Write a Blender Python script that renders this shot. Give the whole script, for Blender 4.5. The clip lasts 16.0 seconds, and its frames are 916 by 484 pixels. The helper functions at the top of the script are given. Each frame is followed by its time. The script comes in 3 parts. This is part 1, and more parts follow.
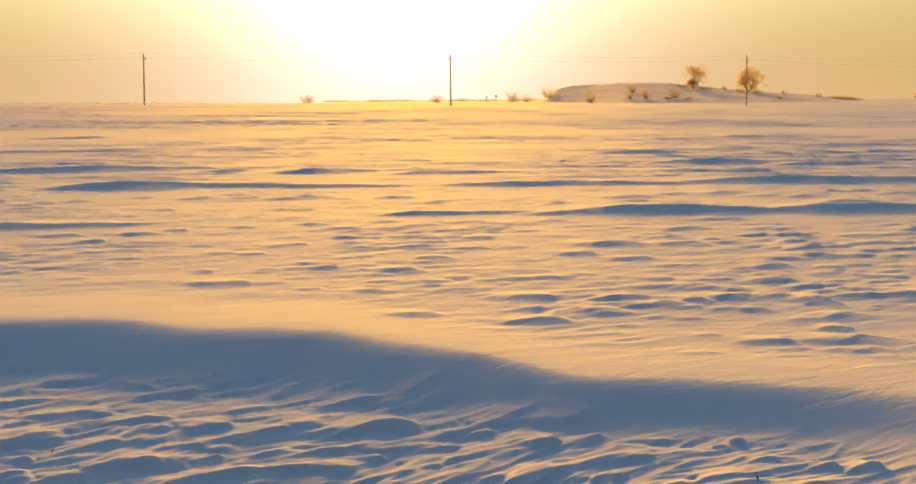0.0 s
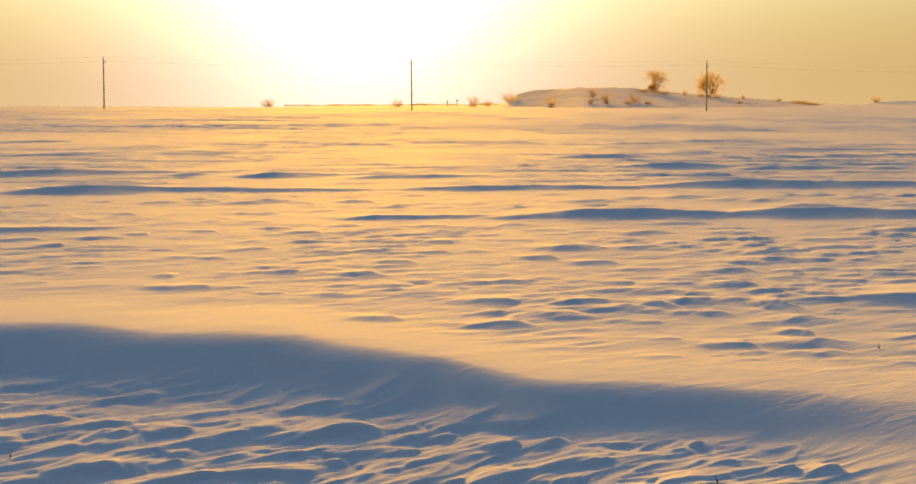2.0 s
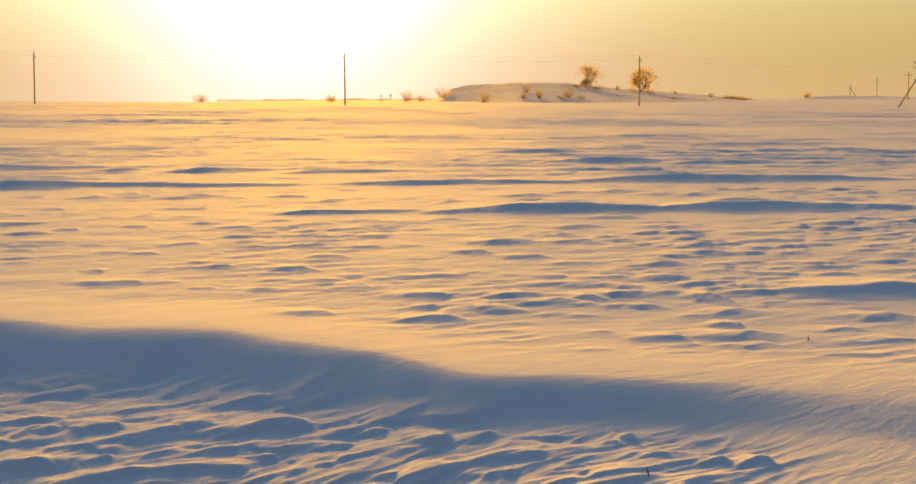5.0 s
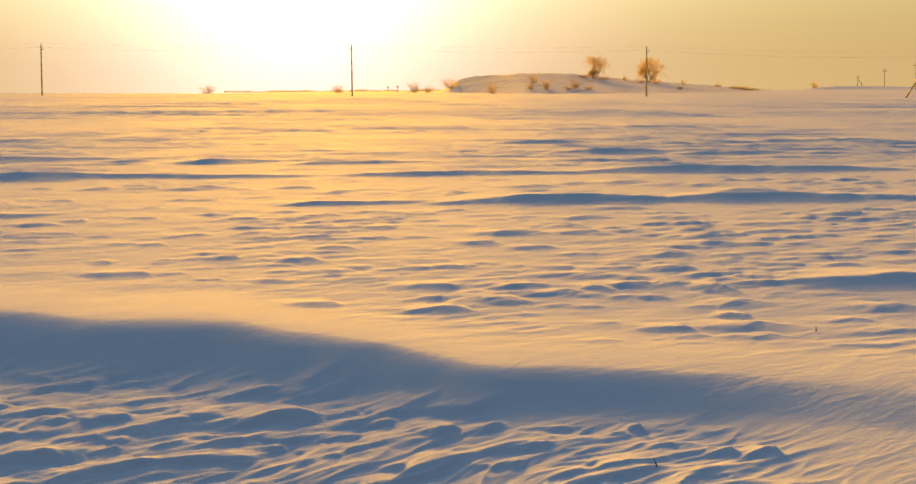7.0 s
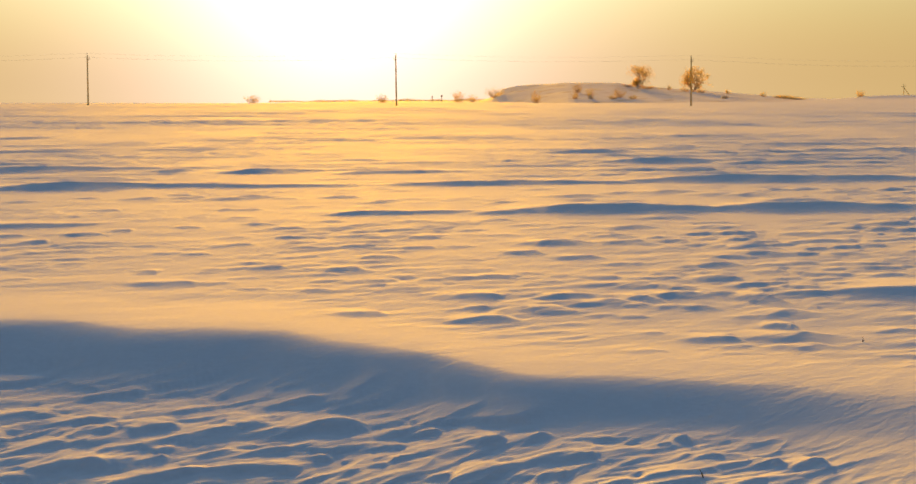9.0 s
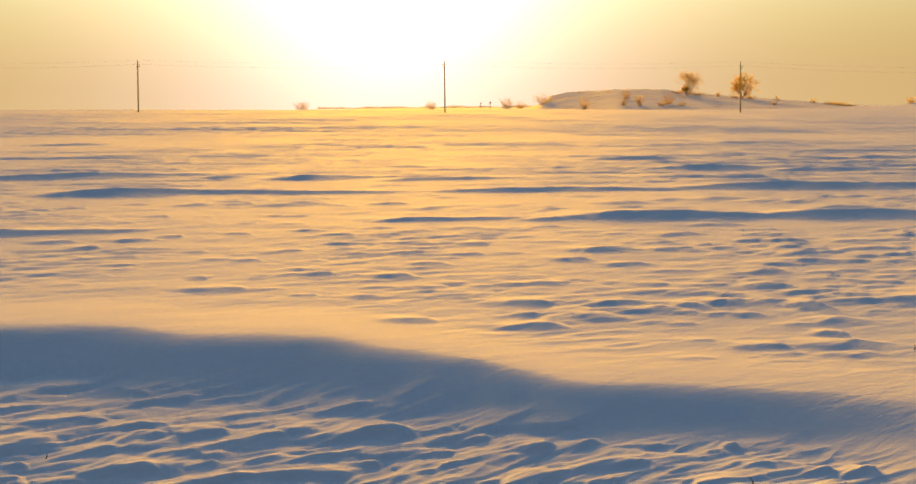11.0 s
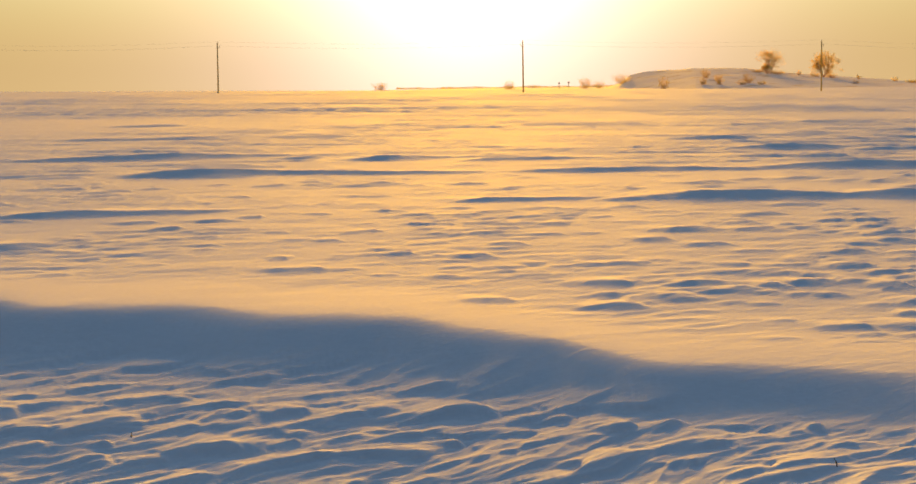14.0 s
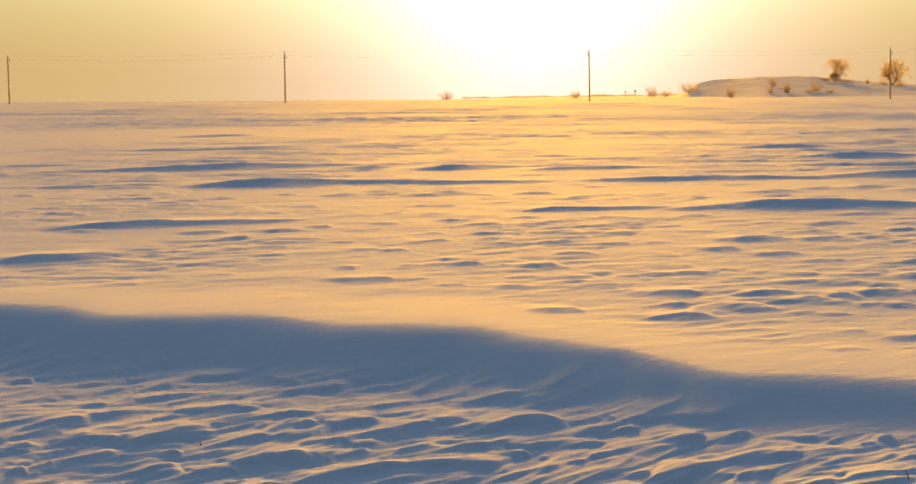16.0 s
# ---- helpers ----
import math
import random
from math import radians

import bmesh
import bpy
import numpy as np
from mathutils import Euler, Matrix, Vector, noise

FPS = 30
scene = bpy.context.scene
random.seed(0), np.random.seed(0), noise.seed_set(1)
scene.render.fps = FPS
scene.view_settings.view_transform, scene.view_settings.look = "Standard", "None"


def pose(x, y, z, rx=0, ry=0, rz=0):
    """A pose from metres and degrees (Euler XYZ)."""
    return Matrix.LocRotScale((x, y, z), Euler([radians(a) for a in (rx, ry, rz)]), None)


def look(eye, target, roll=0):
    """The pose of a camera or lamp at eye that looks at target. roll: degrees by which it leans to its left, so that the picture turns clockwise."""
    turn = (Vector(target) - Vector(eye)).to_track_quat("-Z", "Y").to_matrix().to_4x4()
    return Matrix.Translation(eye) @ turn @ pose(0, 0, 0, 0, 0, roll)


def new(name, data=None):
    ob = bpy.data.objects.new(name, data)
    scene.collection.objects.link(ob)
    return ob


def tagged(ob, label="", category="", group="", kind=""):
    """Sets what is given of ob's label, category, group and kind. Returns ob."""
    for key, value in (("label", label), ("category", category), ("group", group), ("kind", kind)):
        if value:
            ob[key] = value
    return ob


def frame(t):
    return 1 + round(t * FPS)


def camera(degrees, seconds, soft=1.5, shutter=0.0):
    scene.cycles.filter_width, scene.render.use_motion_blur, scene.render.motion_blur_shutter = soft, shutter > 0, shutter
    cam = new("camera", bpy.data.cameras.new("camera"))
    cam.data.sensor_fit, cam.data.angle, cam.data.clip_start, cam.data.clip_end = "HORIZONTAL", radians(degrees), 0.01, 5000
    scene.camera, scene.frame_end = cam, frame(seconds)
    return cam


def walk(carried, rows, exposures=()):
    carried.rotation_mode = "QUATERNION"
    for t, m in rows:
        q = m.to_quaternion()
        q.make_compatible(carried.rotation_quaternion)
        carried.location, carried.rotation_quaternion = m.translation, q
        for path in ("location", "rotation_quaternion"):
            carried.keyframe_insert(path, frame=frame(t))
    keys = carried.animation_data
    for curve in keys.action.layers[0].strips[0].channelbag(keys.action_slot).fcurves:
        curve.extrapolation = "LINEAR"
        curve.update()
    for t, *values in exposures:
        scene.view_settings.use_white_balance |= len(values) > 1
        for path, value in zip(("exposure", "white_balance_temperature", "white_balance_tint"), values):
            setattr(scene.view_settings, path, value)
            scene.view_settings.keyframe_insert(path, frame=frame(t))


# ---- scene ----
# ---- camera: a hand-held pan from one spot ----
cam = camera(27.42, 16.0, soft=1.6)
walk(cam, [
    (0, pose(0.000, 0, 1.706, 85.475, 0, -0.163) @ pose(0, 0, 0, 0, 0, -0.350)),
    (0.5, pose(0.000, 0, 1.705, 85.561, 0, -0.370) @ pose(0, 0, 0, 0, 0, -0.306)),
    (1, pose(0.000, 0, 1.704, 85.593, 0, -0.655) @ pose(0, 0, 0, 0, 0, -0.292)),
    (1.5, pose(0.004, 0, 1.702, 85.571, 0, -0.953) @ pose(0, 0, 0, 0, 0, -0.323)),
    (2, pose(0.003, 0, 1.703, 85.603, 0, -1.359) @ pose(0, 0, 0, 0, 0, -0.252)),
    (2.5, pose(0.004, 0, 1.704, 85.757, 0, -1.676) @ pose(0, 0, 0, 0, 0, -0.268)),
    (3, pose(0.004, 0, 1.702, 85.877, 0, -2.013) @ pose(0, 0, 0, 0, 0, -0.264)),
    (3.5, pose(0.007, 0, 1.699, 85.834, 0, -2.370) @ pose(0, 0, 0, 0, 0, -0.278)),
    (4, pose(0.014, 0, 1.700, 85.746, 0, -2.788) @ pose(0, 0, 0, 0, 0, -0.263)),
    (4.5, pose(0.017, 0, 1.698, 85.639, 0, -3.124) @ pose(0, 0, 0, 0, 0, -0.235)),
    (5, pose(0.016, 0, 1.696, 85.441, 0, -3.380) @ pose(0, 0, 0, 0, 0, -0.251)),
    (5.2, pose(0.016, 0, 1.694, 85.340, 0, -3.486) @ pose(0, 0, 0, 0, 0, -0.265)),
    (7.5, pose(0.013, 0, 1.698, 85.167, 0, -2.884) @ pose(0, 0, 0, 0, 0, -0.342)),
    (8, pose(0.010, 0, 1.699, 85.288, 0, -2.524) @ pose(0, 0, 0, 0, 0, -0.338)),
    (8.5, pose(0.007, 0, 1.699, 85.378, 0, -2.164) @ pose(0, 0, 0, 0, 0, -0.393)),
    (9, pose(0.006, 0, 1.700, 85.464, 0, -1.813) @ pose(0, 0, 0, 0, 0, -0.401)),
    (11.5, pose(-0.002, 0, 1.698, 85.687, 0, 0.102) @ pose(0, 0, 0, 0, 0, -0.457)),
    (12, pose(-0.003, 0, 1.697, 85.503, 0, 0.578) @ pose(0, 0, 0, 0, 0, -0.518)),
    (12.5, pose(-0.006, 0, 1.696, 85.271, 0, 1.015) @ pose(0, 0, 0, 0, 0, -0.564)),
    (13, pose(-0.004, 0, 1.697, 85.144, 0, 1.356) @ pose(0, 0, 0, 0, 0, -0.566)),
    (13.5, pose(-0.010, 0, 1.699, 85.132, 0, 1.708) @ pose(0, 0, 0, 0, 0, -0.569)),
    (14, pose(-0.015, 0, 1.698, 85.093, 0, 2.069) @ pose(0, 0, 0, 0, 0, -0.683)),
    (14.5, pose(-0.016, 0, 1.699, 85.090, 0, 2.368) @ pose(0, 0, 0, 0, 0, -0.704)),
    (15, pose(-0.017, 0, 1.700, 85.179, 0, 2.773) @ pose(0, 0, 0, 0, 0, -0.732)),
    (15.5, pose(-0.026, 0, 1.700, 85.232, 0, 3.291) @ pose(0, 0, 0, 0, 0, -0.752)),
    (16, pose(-0.024, 0, 1.703, 85.396, 0, 4.089) @ pose(0, 0, 0, 0, 0, -0.842)),
], exposures=[(0, 2.88, 9720, 10), (5, 2.88, 9720, 10), (9, 2.85, 9720, 10), (12.5, 2.83, 9720, 10), (14, 2.83, 9720, 10), (16, 2.86, 9720, 10)])

# ---- sky, low sun ----
SUN_AZ, SUN_EL = -1.65, 4.2
sun_dir = Vector((math.sin(radians(SUN_AZ)) * math.cos(radians(SUN_EL)),
                  math.cos(radians(SUN_AZ)) * math.cos(radians(SUN_EL)), math.sin(radians(SUN_EL))))


def make_sky():
    world = bpy.data.worlds.new("winter_sky")
    scene.world = world
    world.use_nodes = True
    nt = world.node_tree
    n, l = nt.nodes, nt.links
    n.clear()

    def math_node(op, a, b=None, clamp=False):
        m = n.new("ShaderNodeMath")
        m.operation, m.use_clamp = op, clamp
        for i, v in enumerate((a, b)):
            if v is None:
                continue
            if isinstance(v, (int, float)):
                m.inputs[i].default_value = v
            else:
                l.new(v, m.inputs[i])
        return m.outputs[0]

    def scaled(colour, factor):
        v = n.new("ShaderNodeVectorMath")
        v.operation = "SCALE"
        if isinstance(colour, tuple):
            v.inputs[0].default_value = colour
        else:
            l.new(colour, v.inputs[0])
        if isinstance(factor, (int, float)):
            v.inputs["Scale"].default_value = factor
        else:
            l.new(factor, v.inputs["Scale"])
        return v.outputs[0]

    def added(a, b):
        v = n.new("ShaderNodeVectorMath")
        v.operation = "ADD"
        l.new(a, v.inputs[0]), l.new(b, v.inputs[1])
        return v.outputs[0]

    sky = n.new("ShaderNodeTexSky")
    sky.sky_type, sky.sun_disc = "NISHITA", False
    sky.sun_elevation, sky.sun_rotation = radians(SUN_EL), radians(SUN_AZ)
    sky.air_density, sky.dust_density, sky.ozone_density = 1.0, 0.3, 3.0
    way = n.new("ShaderNodeTexCoord").outputs["Generated"]
    dot = n.new("ShaderNodeVectorMath")
    dot.operation = "DOT_PRODUCT"
    l.new(way, dot.inputs[0])
    dot.inputs[1].default_value = sun_dir
    angle = math_node("MULTIPLY", math_node("ARCCOSINE", math_node("MINIMUM", dot.outputs["Value"], 1.0)), 57.29578)
    split = n.new("ShaderNodeSeparateXYZ")
    l.new(way, split.inputs[0])
    height = math_node("MAXIMUM", split.outputs["Z"], 0.0)
    # drifting ice haze: an aureole round the sun and a warm layer near the ground
    core = math_node("EXPONENT", math_node("MULTIPLY", math_node("POWER", math_node("MULTIPLY", angle, 1 / AUREOLE[0]), 1.3), -1.0))
    wide = math_node("EXPONENT", math_node("MULTIPLY", angle, -1 / AUREOLE[1]))
    layer = math_node("EXPONENT", math_node("MULTIPLY", height, -3.0))
    thin = math_node("SUBTRACT", 1.0, math_node("EXPONENT", math_node("MULTIPLY", math_node("POWER", math_node("MULTIPLY", height, 6.0), 2.0), -1.0)))
    clear = n.new("ShaderNodeVectorMath")
    clear.operation = "MULTIPLY"
    l.new(sky.outputs[0], clear.inputs[0])
    clear.inputs[1].default_value = SKY_TINT
    total = scaled(clear.outputs[0], math_node("MULTIPLY", math_node("MULTIPLY", thin, SKY), math_node("ADD", 0.62, math_node("MULTIPLY", 1.7, math_node("EXPONENT", math_node("MULTIPLY", angle, -1 / 35.0))))))
    total = added(total, scaled(CORE_COLOUR, core))
    # a paler ring of ice haze round the aureole
    ring = math_node("EXPONENT", math_node("MULTIPLY", math_node("POWER", math_node("MULTIPLY", angle, 1 / 8.0), 2.0), -1.0))
    total = added(total, scaled((0.0, 0.0, 0.030), ring))
    total = added(total, scaled(HAZE_COLOUR, math_node("MULTIPLY", wide, layer)))
    back = n.new("ShaderNodeBackground")
    l.new(total, back.inputs["Color"])
    out = n.new("ShaderNodeOutputWorld")
    l.new(back.outputs[0], out.inputs["Surface"])


SKY = 0.0372
SKY_TINT = (0.50, 0.845, 1.10)
AUREOLE = (4.0, 75.0)
CORE_COLOUR = (0.25, 0.235, 0.28)
HAZE_COLOUR = (0.104, 0.081, 0.048)
make_sky()

sun = new("sun", bpy.data.lights.new("sun", "SUN"))
sun.data.energy, sun.data.angle, sun.data.color = 2.6, radians(11.0), (1.0, 0.508, 0.0)
sun.matrix_world = look(sun_dir * 100, (0, 0, 0))


# ---- materials ----
def material(name, colour, rough=0.8, vary=0.12, scale=3.0, bump=0.0, bump_scale=40.0, spec=0.3, fine=None):
    mat = bpy.data.materials.new(name)
    mat.use_nodes = True
    nt = mat.node_tree
    n, l = nt.nodes, nt.links
    shader = n["Principled BSDF"]
    shader.inputs["Roughness"].default_value = rough
    shader.inputs["Specular IOR Level"].default_value = spec
    where = n.new("ShaderNodeTexCoord").outputs["Object"]
    big, small = n.new("ShaderNodeTexNoise"), n.new("ShaderNodeTexNoise")
    big.inputs["Scale"].default_value, small.inputs["Scale"].default_value = scale, fine or scale * 9
    big.inputs["Detail"].default_value = small.inputs["Detail"].default_value = 4
    l.new(where, big.inputs["Vector"]), l.new(where, small.inputs["Vector"])
    both = n.new("ShaderNodeMath")
    both.operation = "ADD"
    l.new(big.outputs["Fac"], both.inputs[0]), l.new(small.outputs["Fac"], both.inputs[1])
    ramp = n.new("ShaderNodeMapRange")
    ramp.inputs["From Min"].default_value, ramp.inputs["From Max"].default_value = 0.6, 1.4
    ramp.inputs["To Min"].default_value, ramp.inputs["To Max"].default_value = 1 - vary, 1 + vary
    l.new(both.outputs[0], ramp.inputs["Value"])
    tint = n.new("ShaderNodeVectorMath")
    tint.operation = "SCALE"
    tint.inputs[0].default_value = colour
    l.new(ramp.outputs[0], tint.inputs["Scale"])
    l.new(tint.outputs[0], shader.inputs["Base Color"])
    if bump:
        grain, relief = n.new("ShaderNodeTexNoise"), n.new("ShaderNodeBump")
        grain.inputs["Scale"].default_value, grain.inputs["Detail"].default_value = bump_scale, 5
        l.new(where, grain.inputs["Vector"])
        relief.inputs["Strength"].default_value, relief.inputs["Distance"].default_value = bump, 0.01
        l.new(grain.outputs["Fac"], relief.inputs["Height"])
        l.new(relief.outputs[0], shader.inputs["Normal"])
    return mat


def see_through_twigs(mat, colour, share):
    """Dry grass and twigs let some light pass; on trees it imitates haze."""
    n, l = mat.node_tree.nodes, mat.node_tree.links
    leaf, mix = n.new("ShaderNodeBsdfTranslucent"), n.new("ShaderNodeMixShader")
    leaf.inputs["Color"].default_value = (*colour, 1)
    mix.inputs[0].default_value = share
    l.new(n["Principled BSDF"].outputs[0], mix.inputs[1]), l.new(leaf.outputs[0], mix.inputs[2])
    l.new(mix.outputs[0], n["Material Output"].inputs["Surface"])
    return mat


snow = material("wind_packed_snow", (0.84, 0.86, 0.90), rough=0.9, vary=0.035, scale=0.6, bump=0.25, bump_scale=18.0, spec=0.001, fine=14.0)


def wind_relief(mat):
    """Fine wind ripples and crust on the snow, drawn out along the wind."""
    n, l = mat.node_tree.nodes, mat.node_tree.links
    where = n.new("ShaderNodeTexCoord").outputs["Object"]
    before = n["Bump"].outputs[0]
    for turn, scale, deep in ((54, (1.1, 2.8, 1.0), 0.012), (42, (3.2, 9.0, 1.0), 0.007), (48, (9.0, 30.0, 1.0), 0.004)):
        place_it, ripple, relief = n.new("ShaderNodeMapping"), n.new("ShaderNodeTexNoise"), n.new("ShaderNodeBump")
        place_it.vector_type = "TEXTURE"
        place_it.inputs["Rotation"].default_value = (0, 0, radians(turn))
        place_it.inputs["Scale"].default_value = tuple(1 / v for v in scale)
        ripple.inputs["Scale"].default_value, ripple.inputs["Detail"].default_value, ripple.inputs["Roughness"].default_value = 1.0, 3, 0.5
        ripple.inputs["Distortion"].default_value = 0.8
        relief.inputs["Strength"].default_value, relief.inputs["Distance"].default_value = 0.6, deep
        l.new(where, place_it.inputs["Vector"]), l.new(place_it.outputs[0], ripple.inputs["Vector"])
        l.new(ripple.outputs["Fac"], relief.inputs["Height"]), l.new(before, relief.inputs["Normal"])
        before = relief.outputs[0]
    l.new(before, n["Principled BSDF"].inputs["Normal"])


wind_relief(snow)
hill_snow = material("thin_snow_over_earth", (0.82, 0.80, 0.80), rough=0.9, vary=0.05, scale=0.08, spec=0.001, fine=0.7)


def bare_patches(mat, colour):
    """Dry grass and earth showing through where the wind swept the snow off."""
    n, l = mat.node_tree.nodes, mat.node_tree.links
    shader = n["Principled BSDF"]
    before = shader.inputs["Base Color"].links[0].from_socket
    where = n.new("ShaderNodeTexCoord").outputs["Object"]
    spots, step, mix = n.new("ShaderNodeTexNoise"), n.new("ShaderNodeMapRange"), n.new("ShaderNodeMix")
    spots.inputs["Scale"].default_value, spots.inputs["Detail"].default_value = 0.16, 6
    step.inputs["From Min"].default_value, step.inputs["From Max"].default_value = 0.57, 0.70
    step.inputs["To Max"].default_value = 0.75
    mix.data_type = "RGBA"
    l.new(where, spots.inputs["Vector"]), l.new(spots.outputs["Fac"], step.inputs["Value"])
    l.new(step.outputs[0], mix.inputs[0])
    l.new(before, mix.inputs[6])
    mix.inputs[7].default_value = (*colour, 1)
    l.new(mix.outputs[2], shader.inputs["Base Color"])


bare_patches(hill_snow, (0.42, 0.28, 0.14))
# old pole wood, its colour raised to imitate the glare over the poles
pole_wood = material("glare_bright_weathered_wood", (0.66, 0.44, 0.14), rough=0.8, vary=0.25, scale=0.8)
iron = material("rusty_iron", (0.16, 0.09, 0.06), rough=0.6, vary=0.2)
porcelain = material("glazed_porcelain", (0.55, 0.50, 0.45), rough=0.25, vary=0.05, spec=0.5)
aluminium = material("dull_aluminium_wire", (0.42, 0.38, 0.34), rough=0.45, vary=0.1)
# bark and twigs: pale colour and see-through share imitate distant bright haze
bark = see_through_twigs(material("brown_bark", (0.45, 0.32, 0.19), rough=0.85, vary=0.2, scale=1.2), (0.5, 0.33, 0.14), 0.3)
twig = see_through_twigs(material("haze_paled_brown_twigs", (0.58, 0.48, 0.25), rough=0.85, vary=0.2, scale=1.2), (0.82, 0.69, 0.32), 0.6)
dry_grass = see_through_twigs(material("dry_yellow_grass", (0.52, 0.42, 0.20), rough=0.8, vary=0.2, scale=3.0), (0.66, 0.56, 0.26), 0.6)
stalk_brown = material("dead_brown_stalk", (0.13, 0.08, 0.05), rough=0.8, vary=0.2, scale=20.0)


# ---- the snow field: one sheet from underfoot to the horizon ----
def perlin(x, y, seed):
    """Gradient noise of arrays, about -1 to 1."""
    table = np.random.RandomState(seed).permutation(256)
    lean = np.random.RandomState(seed + 99).rand(256) * 2 * np.pi
    gx, gy = np.cos(lean), np.sin(lean)
    xi, yi = np.floor(x).astype(np.int64), np.floor(y).astype(np.int64)
    xf, yf = x - xi, y - yi
    u, v = xf * xf * xf * (xf * (xf * 6 - 15) + 10), yf * yf * yf * (yf * (yf * 6 - 15) + 10)

    def corner(i, j):
        k = table[(table[(xi + i) & 255] + yi + j) & 255]
        return gx[k] * (xf - i) + gy[k] * (yf - j)

    low = corner(0, 0) * (1 - u) + corner(1, 0) * u
    high = corner(0, 1) * (1 - u) + corner(1, 1) * u
    return np.clip(1.5 * (low * (1 - v) + high * v), -1, 1)


def smooth(a, lo=0.0, hi=1.0):
    a = np.clip((a - lo) / (hi - lo), 0, 1)
    return a * a * (3 - 2 * a)


HOLLOW, FIELD, BANK = 0.60, 0.46, 0.85

# drifts: the tail x, y and the blunt head x, y of each crest, and its height
HOLLOW_WEST = (
    (-2.49, 12.65, -1.86, 12.08, 0.039), (-2.96, 12.13, -2.53, 12.26, 0.031), (-2.46, 11.65, -1.63, 12.05, 0.044),
    (-2.73, 11.19, -2.10, 11.29, 0.060), (-2.32, 10.84, -1.71, 11.06, 0.054), (-1.91, 10.51, -1.66, 10.84, 0.043),
    (-1.62, 10.60, -1.29, 10.89, 0.052), (-1.39, 10.38, -0.93, 10.74, 0.042), (-1.20, 11.30, -0.47, 11.54, 0.059),
    (-0.84, 10.41, -0.24, 10.77, 0.081), (-1.01, 10.15, -0.80, 10.33, 0.023), (-2.28, 10.11, -1.86, 10.44, 0.049),
)
HOLLOW_WEST_MORE = (
    (-2.02, 9.74, -1.58, 10.00, 0.062), (-2.44, 9.97, -2.30, 10.10, 0.035), (-2.33, 9.49, -2.25, 9.70, 0.037),
    (-2.17, 9.58, -1.91, 9.71, 0.029), (-1.55, 9.89, -1.27, 10.07, 0.034), (-1.15, 9.68, -0.51, 9.72, 0.047),
    (-0.73, 9.83, -0.49, 9.96, 0.018), (-0.51, 9.88, -0.38, 9.97, 0.041), (-0.28, 10.03, 0.02, 10.10, 0.034),
    (-0.26, 10.57, 0.04, 10.72, 0.029), (-0.30, 9.63, -0.05, 9.64, 0.023), (-1.76, 10.20, -1.46, 10.35, 0.024),
)
HOLLOW_EAST = (
    (-0.02, 10.76, 0.71, 10.36, 0.043), (-0.01, 10.28, 0.24, 10.40, 0.036), (0.23, 9.91, 0.56, 9.98, 0.068),
    (0.51, 9.62, 0.82, 10.00, 0.049), (0.72, 9.78, 1.12, 9.80, 0.029), (0.70, 9.37, 1.01, 9.38, 0.049),
    (0.51, 9.06, 0.83, 9.03, 0.039), (-0.02, 9.31, 0.27, 9.25, 0.037), (0.88, 8.95, 1.16, 8.94, 0.022),
    (1.41, 9.70, 1.52, 9.71, 0.044), (1.40, 9.96, 1.47, 10.00, 0.015), (1.45, 9.18, 1.62, 9.26, 0.020),
    (1.75, 9.51, 1.99, 9.64, 0.013), (1.69, 8.97, 1.87, 9.08, 0.048), (1.82, 8.91, 2.08, 8.97, 0.058),
    (1.29, 8.85, 1.55, 8.91, 0.023),
)
HOLLOW_FAR_WEST = (
    (-4.41, 13.53, -4.18, 13.69, 0.027), (-4.06, 12.45, -3.87, 12.57, 0.044), (-3.33, 10.13, -3.21, 10.34, 0.038),
    (-3.18, 10.26, -2.72, 10.46, 0.059), (-2.89, 9.94, -2.67, 10.11, 0.040), (-2.60, 9.56, -2.25, 9.77, 0.053),
    (-3.45, 10.75, -3.05, 10.98, 0.057), (-3.37, 11.40, -3.09, 11.55, 0.034), (-3.17, 9.63, -3.06, 9.73, 0.038),
    (-3.46, 12.51, -3.10, 12.55, 0.021),
)
FIELD_WEST = (
    (-5.05, 22.67, -4.64, 23.24, 0.059), (-4.13, 22.81, -3.77, 23.41, 0.066), (-4.64, 22.05, -4.11, 22.17, 0.056),
    (-3.74, 23.78, -3.36, 23.83, 0.054), (-2.65, 18.43, -2.34, 18.43, 0.052), (-2.36, 20.14, -2.05, 20.37, 0.044),
    (-2.20, 21.03, -1.70, 21.51, 0.047), (-3.00, 24.04, -2.51, 24.22, 0.042), (-2.03, 24.40, -1.71, 24.71, 0.063),
    (-1.99, 18.45, -1.77, 18.67, 0.035), (-2.62, 17.09, -1.90, 17.35, 0.052), (-1.52, 18.44, -1.17, 18.77, 0.062),
)
